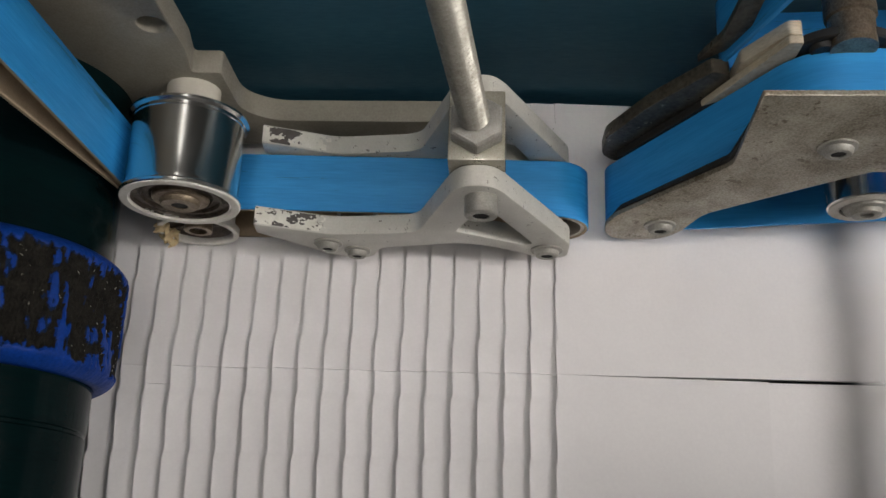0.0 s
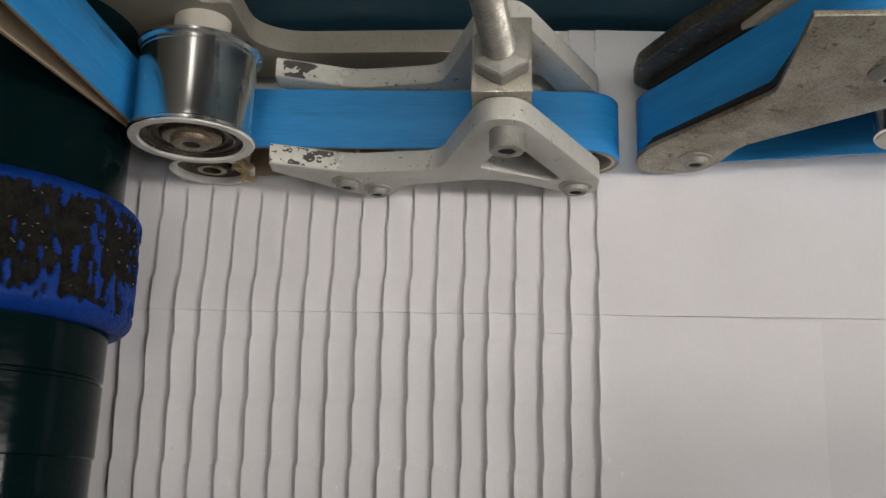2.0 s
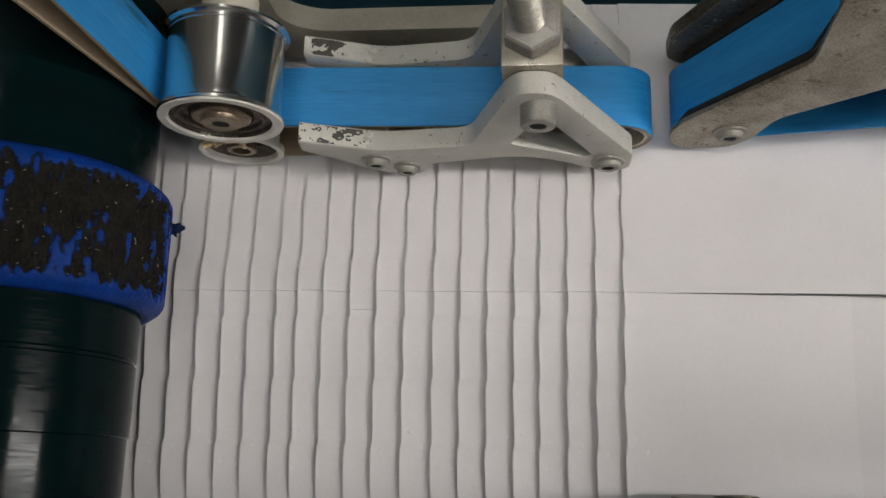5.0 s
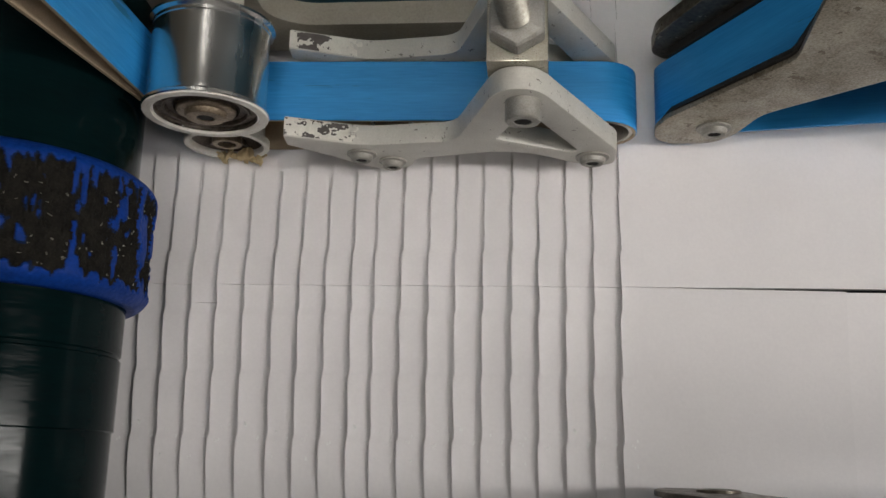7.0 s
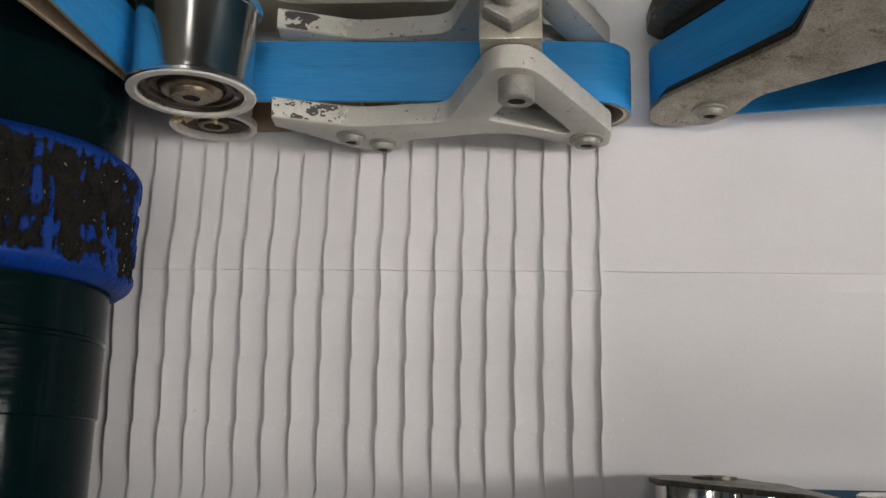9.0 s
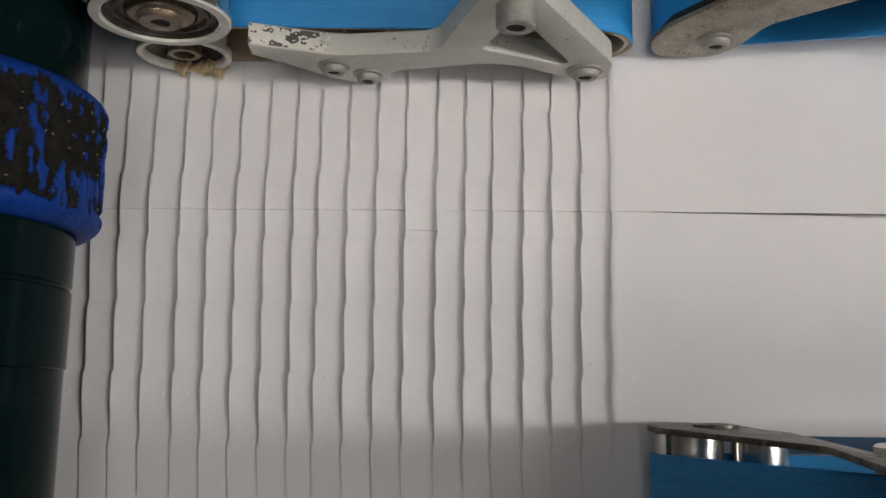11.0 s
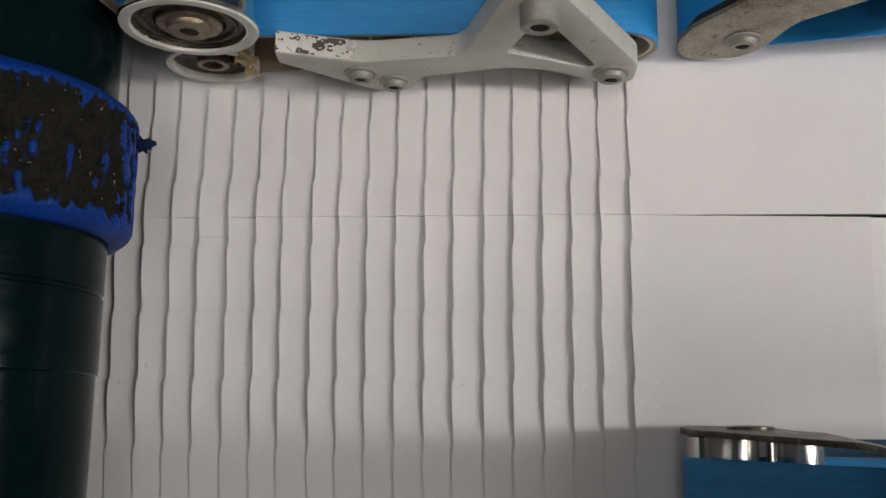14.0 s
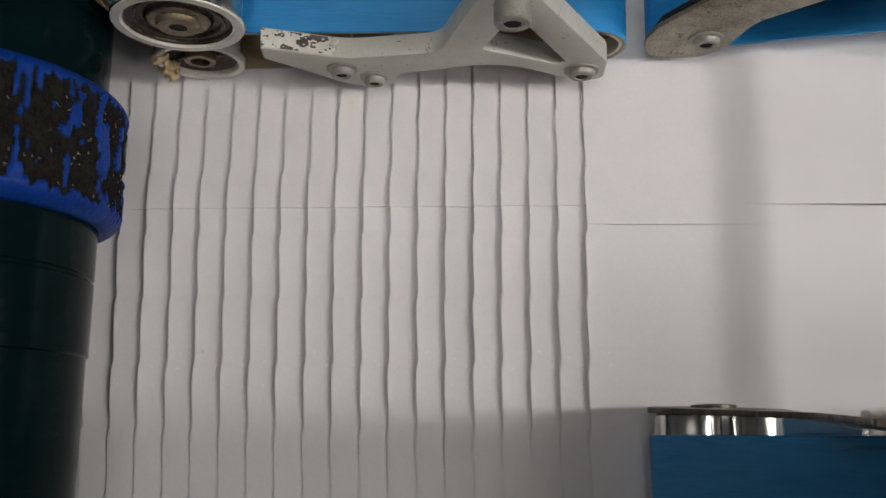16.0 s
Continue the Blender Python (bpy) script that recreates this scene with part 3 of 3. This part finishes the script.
# ---- the dark green press roller with its worn blue sleeve ----
def press_roller():
    axle = thing("press_roller", "dark green roller with a worn blue rubber sleeve", "roller", at=(-150, 0, 60))
    part("shaft", turned([(0, -420), (51.2, -420), (52.2, -419), (52.2, -121.6), (53, -121), (53, -93.4), (52.3, -92.8), (52.3, -91.6), (53, -91), (53, -30), (53, 83), (52, 84), (0, 84)], 96), GREEN, axle, "glossy dark green roller body")
    bm, n, m = bmesh.new(), 680, 116
    y0, y1, rings, torn = -72.5, -21.0, [], {}
    for j in range(m + 1):
        v = j / m
        y = y0 + (y1 - y0) * v
        edge = min(v, 1 - v) * (y1 - y0)
        shoulder = 5.2 * (1 - min(edge / 6.5, 1)) ** 2.2
        ring = []
        for k in range(n):
            a = 2 * math.pi * k / n
            c = Vector((math.cos(a) * 6.4, math.sin(a) * 6.4, y * 0.036))
            w = noise.noise(c * 1.15) * 0.9 + 0.75 * noise.noise(c * 2.7 + Vector((9, 3, 1))) + 0.4 * noise.noise(Vector((math.cos(a) * 20, math.sin(a) * 20, y * 0.22))) + 0.45 * noise.noise(Vector((math.cos(a) * 34, math.sin(a) * 34, y * 0.11)))
            deep = max(0.0, min(1.0, (w + 0.46) * 2.6)) * max(0.0, min(1.0, (edge - 5.0 - 4 * noise.noise(c * 4)) / 2.5))
            torn[(j, k)] = deep
            r = 61.6 - shoulder - 1.7 * deep + 1.0 * deep * noise.noise(c * 11) + 0.6 * deep * noise.noise(c * 26) + 0.18 * noise.noise(c * 7)
            ring.append(bm.verts.new((r * math.cos(a), y, r * math.sin(a))))
        rings.append(ring)
    for j in range(m):
        for k in range(n):
            f = bm.faces.new((rings[j][k], rings[j][(k + 1) % n], rings[j + 1][(k + 1) % n], rings[j + 1][k]))
            f.material_index = 1 if torn[(j, k)] + torn[(j + 1, (k + 1) % n)] > 0.95 else 2 if torn[(j, k)] > 0.22 else 0
    for ring, y in ((rings[0], y0), (rings[-1], y1)):
        inner = [bm.verts.new((53.2 * math.cos(2 * math.pi * k / n), y, 53.2 * math.sin(2 * math.pi * k / n))) for k in range(n)]
        for k in range(n):
            bm.faces.new((ring[k], ring[(k + 1) % n], inner[(k + 1) % n], inner[k]))
    bmesh.ops.recalc_face_normals(bm, faces=bm.faces)
    sleeve = part("sleeve", bm, [SLEEVE, FOAM, NAVY], axle, "blue rubber sleeve torn to black foam")
    fib = bmesh.new()
    for _ in range(260):
        a, y, l = random.uniform(0, 2 * math.pi), random.uniform(-67, -28), random.uniform(0.35, 1.4)
        b = bmesh.ops.create_cube(fib, size=1)
        mtx = Matrix.Rotation(-a, 4, "Y") @ Matrix.Translation((60.6, y, 0)) @ Euler((random.uniform(0, 3.1), random.uniform(-0.25, 0.25), 0)).to_matrix().to_4x4() @ Matrix.Diagonal((0.1, l, 0.11, 1))
        for v in b["verts"]:
            v.co = mtx @ v.co
    tagged(part("paper_fibre", fib, FIBRE, sleeve, "pale paper fibres caught in the foam"), kind="stuff")
    tag = bmesh.new()
    bmesh.ops.create_icosphere(tag, subdivisions=3, radius=1.0)
    for v in tag.verts:
        v.co = Vector((62.4, -31, 0)) + Vector((v.co.x * 3.6, v.co.y * 2.6, v.co.z * 1.3)) * (1 + 1.3 * noise.noise(v.co * 2.2))
    bmesh.ops.rotate(tag, cent=(0, 0, 0), matrix=Matrix.Rotation(radians(-TORN_AT), 3, "Y"), verts=tag.verts)
    part("torn_flap", tag, NAVY, sleeve, "torn flap of dark blue rubber")
    return axle


# ---- times of the sheets: a new one lands every 0.363 s and the stream creeps on ----
BEAT, FIRST, LAND, CREEP, RUSH = 0.363, 0.094, 104.8, 32.74, 1250.0
LATE = {0: 0.012, 19: -0.024, 26: 0.016, 37: 0.008, 43: -0.01, 44: -0.019}  # seconds by which single sheets stray from the beat
TURN_ROLLER = 39.1
TORN_AT = 2 + TURN_ROLLER * 13.3
press_roll = press_roller()

# ---- sheets ----
SLOPE, LENGTH, Y_FAR, Y_NEAR = 0.095, 262.0, 84.5, -205.0


def lead(y, kind):
    """The wavy cut of the leading edge."""
    u = ((-y - 11.0 + 0.8 * noise.noise(Vector((kind, 2.0, 0)))) / 27.5) % 1.0
    tooth = u / 0.95 if u < 0.95 else (1 - u) / 0.05
    w = 1.0 * tooth ** 1.2 - 0.6 + 0.35 * noise.noise(Vector((y * 0.05, kind * 0.25, 0))) + 0.12 * noise.noise(Vector((y * 0.3, kind, 3)))
    return w


def swell(y):
    """The sheets rise to a low ridge at the fold and lie a little lower on the near side."""
    fall = min(1.0, max(0.0, (-48 - y) / 62))
    return 2.0 * math.exp(-((y + 49) / 27) ** 2) - 1.6 * fall * fall * (3 - 2 * fall)


def spring(y, kind):
    """How far the leading edge stands off the sheet below: pressed down by the belts on both sides, open between them."""
    far = 1 - 0.88 / (1 + math.exp(-(y + 42) / 8))
    near = 1 - 1.4 / (1 + math.exp((y + 140) / 6))
    return far * near * (0.88 + 0.12 * math.sin(y * 0.23 + kind * 0.25 + 0.8))


def panel(y0, y1, x0, x1, drop, lift, kind, thick=1.05, steps=1.35, gap=0.0, bulge=0.0):
    """One leaf of a folded sheet, its wavy leading edge slightly curled up."""
    bm, rows = bmesh.new(), []
    n = max(2, int((y1 - y0) / steps))
    cols = [0, 0.4, 0.9, 1.7, 3.2, 6, 9, 14, 30, 60, x1 - x0] if x0 < 1 else [0, 3, 9, 14, 40, x1 - x0]
    for i in range(n + 1):
        y = y0 + (y1 - y0) * i / n
        up = lift * spring(y, kind) if x0 < 1 else 0.0
        ring = []
        for layer in (0, 1):
            for c in (cols if layer == 0 else cols[::-1]):
                x = c + x0 + lead(y, kind) * (max(0.0, 1 - c / 30) if x0 < 1 else 0)
                z = -SLOPE * x + drop + swell(y) + up * math.exp(-c / 7.0) - thick * layer
                slide = -gap * max(0.0, c / (x1 - x0)) * max(0.0, 1 - (y1 - y) / 40)
                z += bulge * min(1.0, c / 95) * math.exp((y0 - y) / 10)
                ring.append(bm.verts.new((x, y + slide + 0.016 * c, z)))
        rows.append(ring)
    k = len(rows[0])
    for a, b in zip(rows, rows[1:]):
        for j in range(k):
            f = bm.faces.new((a[j], b[j], b[(j + 1) % k], a[(j + 1) % k]))
            # front and tail edges take the colour darkened for shade
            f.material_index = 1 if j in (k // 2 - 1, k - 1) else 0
    bm.faces.new(rows[0])
    bm.faces.new(rows[-1])
    bmesh.ops.recalc_face_normals(bm, faces=bm.faces)
    return bm


def build_sheet(kind, crease):
    ob = thing("folded_sheet", "white folded paper sheet overlapping the one before it" if crease > -58 else "white folded paper sheet with its fold set lower than the others", "paper sheet", "stream of sheets")
    part("upper_panel", panel(crease + 0.03, Y_FAR, 0, LENGTH, 0.0, 2.0, kind, bulge=0.8), [PAPER, SHADED_EDGE], ob)
    part("lower_panel", panel(Y_NEAR, crease - 0.03, 0, 97, -0.06, 2.0, kind, gap=1.1), [PAPER, SHADED_EDGE], ob)
    part("inner_page", panel(Y_NEAR, crease - 1.4, 6, LENGTH - 1, -0.9, 0, kind, thick=0.15, steps=12), [PAPER, SHADED_EDGE], ob)
    # Four small flat white flecks on the near part of the sheet.
    flecks = bmesh.new()
    for _ in range(4):
        c, y, r = random.uniform(2.5, 9.5), random.uniform(-131, -112), random.uniform(0.2, 0.5)
        one = bmesh.ops.create_icosphere(flecks, subdivisions=1, radius=1.0)
        for v in one["verts"]:
            v.co = Vector((c + v.co.x * r * 0.8 + 0.4 * v.co.y * v.co.z, y + v.co.y * r * 2.2, -SLOPE * c + 0.12 + swell(y) + 2.0 * spring(y, kind) * math.exp(-c / 7.0) + v.co.z * 0.06))
    tagged(part("paper_dust", flecks, FLECK_WHITE, ob, "small white flecks on the sheet"), kind="stuff")
    return ob


SHEETS = {}
patterns = {}
for k in range(-24, 46):
    odd = (k - 3) % 20 == 0
    key = "odd" if odd else k % 4
    if key in patterns:
        SHEETS[k] = copy_thing(patterns[key], pose(0, 0, 0))
    else:
        SHEETS[k] = patterns[key] = build_sheet(2.0 if odd else float(key), -61.6 if odd else -53.4)


# ---- what moves ----
def sheet_place(k, t):
    """The leading edge of sheet k at t: on the feeder's pile, rushing in, then creeping with the stream."""
    land = FIRST + k * BEAT
    stop = land + LATE.get(k, 0.0)
    stand = LAND - 0.055 * k
    if t >= stop:
        return stand - CREEP * (t - land)
    return min(stand + RUSH * (stop - t), 640.0)


def motions():
    for k, ob in SHEETS.items():
        land = FIRST + k * BEAT
        first, last = math.floor((land - 0.47) * FPS), math.ceil((land + 0.14) * FPS)
        times = sorted({0, 16 * FPS} | {f for f in range(first, last + 1) if 0 <= f <= 16 * FPS})
        side, skew = 0.5 * noise.noise(Vector((k * 1.7, 0, 4))), 0.25 * noise.noise(Vector((k * 1.3, 5, 1)))
        rows = []
        for f in times:
            x = sheet_place(k, f / FPS)
            down = -0.45 * k if x > 600 else 0.0
            rows.append((f / FPS, pose((x + skew) * MM, side * MM, down * MM)))
        walk(ob, rows)
    beats = [0.5 * i for i in range(33)]
    walk(press_roll, [(t, pose(-0.150, 0, 0.060, 0, TURN_ROLLER * t, 0)) for t in beats])
    walk(guide_roller, [(t, pose(-0.0715, 0, 0.0186, 0, 175 + 90 * t, 0)) for t in beats])
    walk(chrome_roller, [(t, pose(-0.0655, 0, 0.0635, 0, -76 * t, 0)) for t in beats])
    walk(end_pulley, [(t, pose(0.093, 0, 0.0173, 0, 135 * t, 0)) for t in beats])


motions()
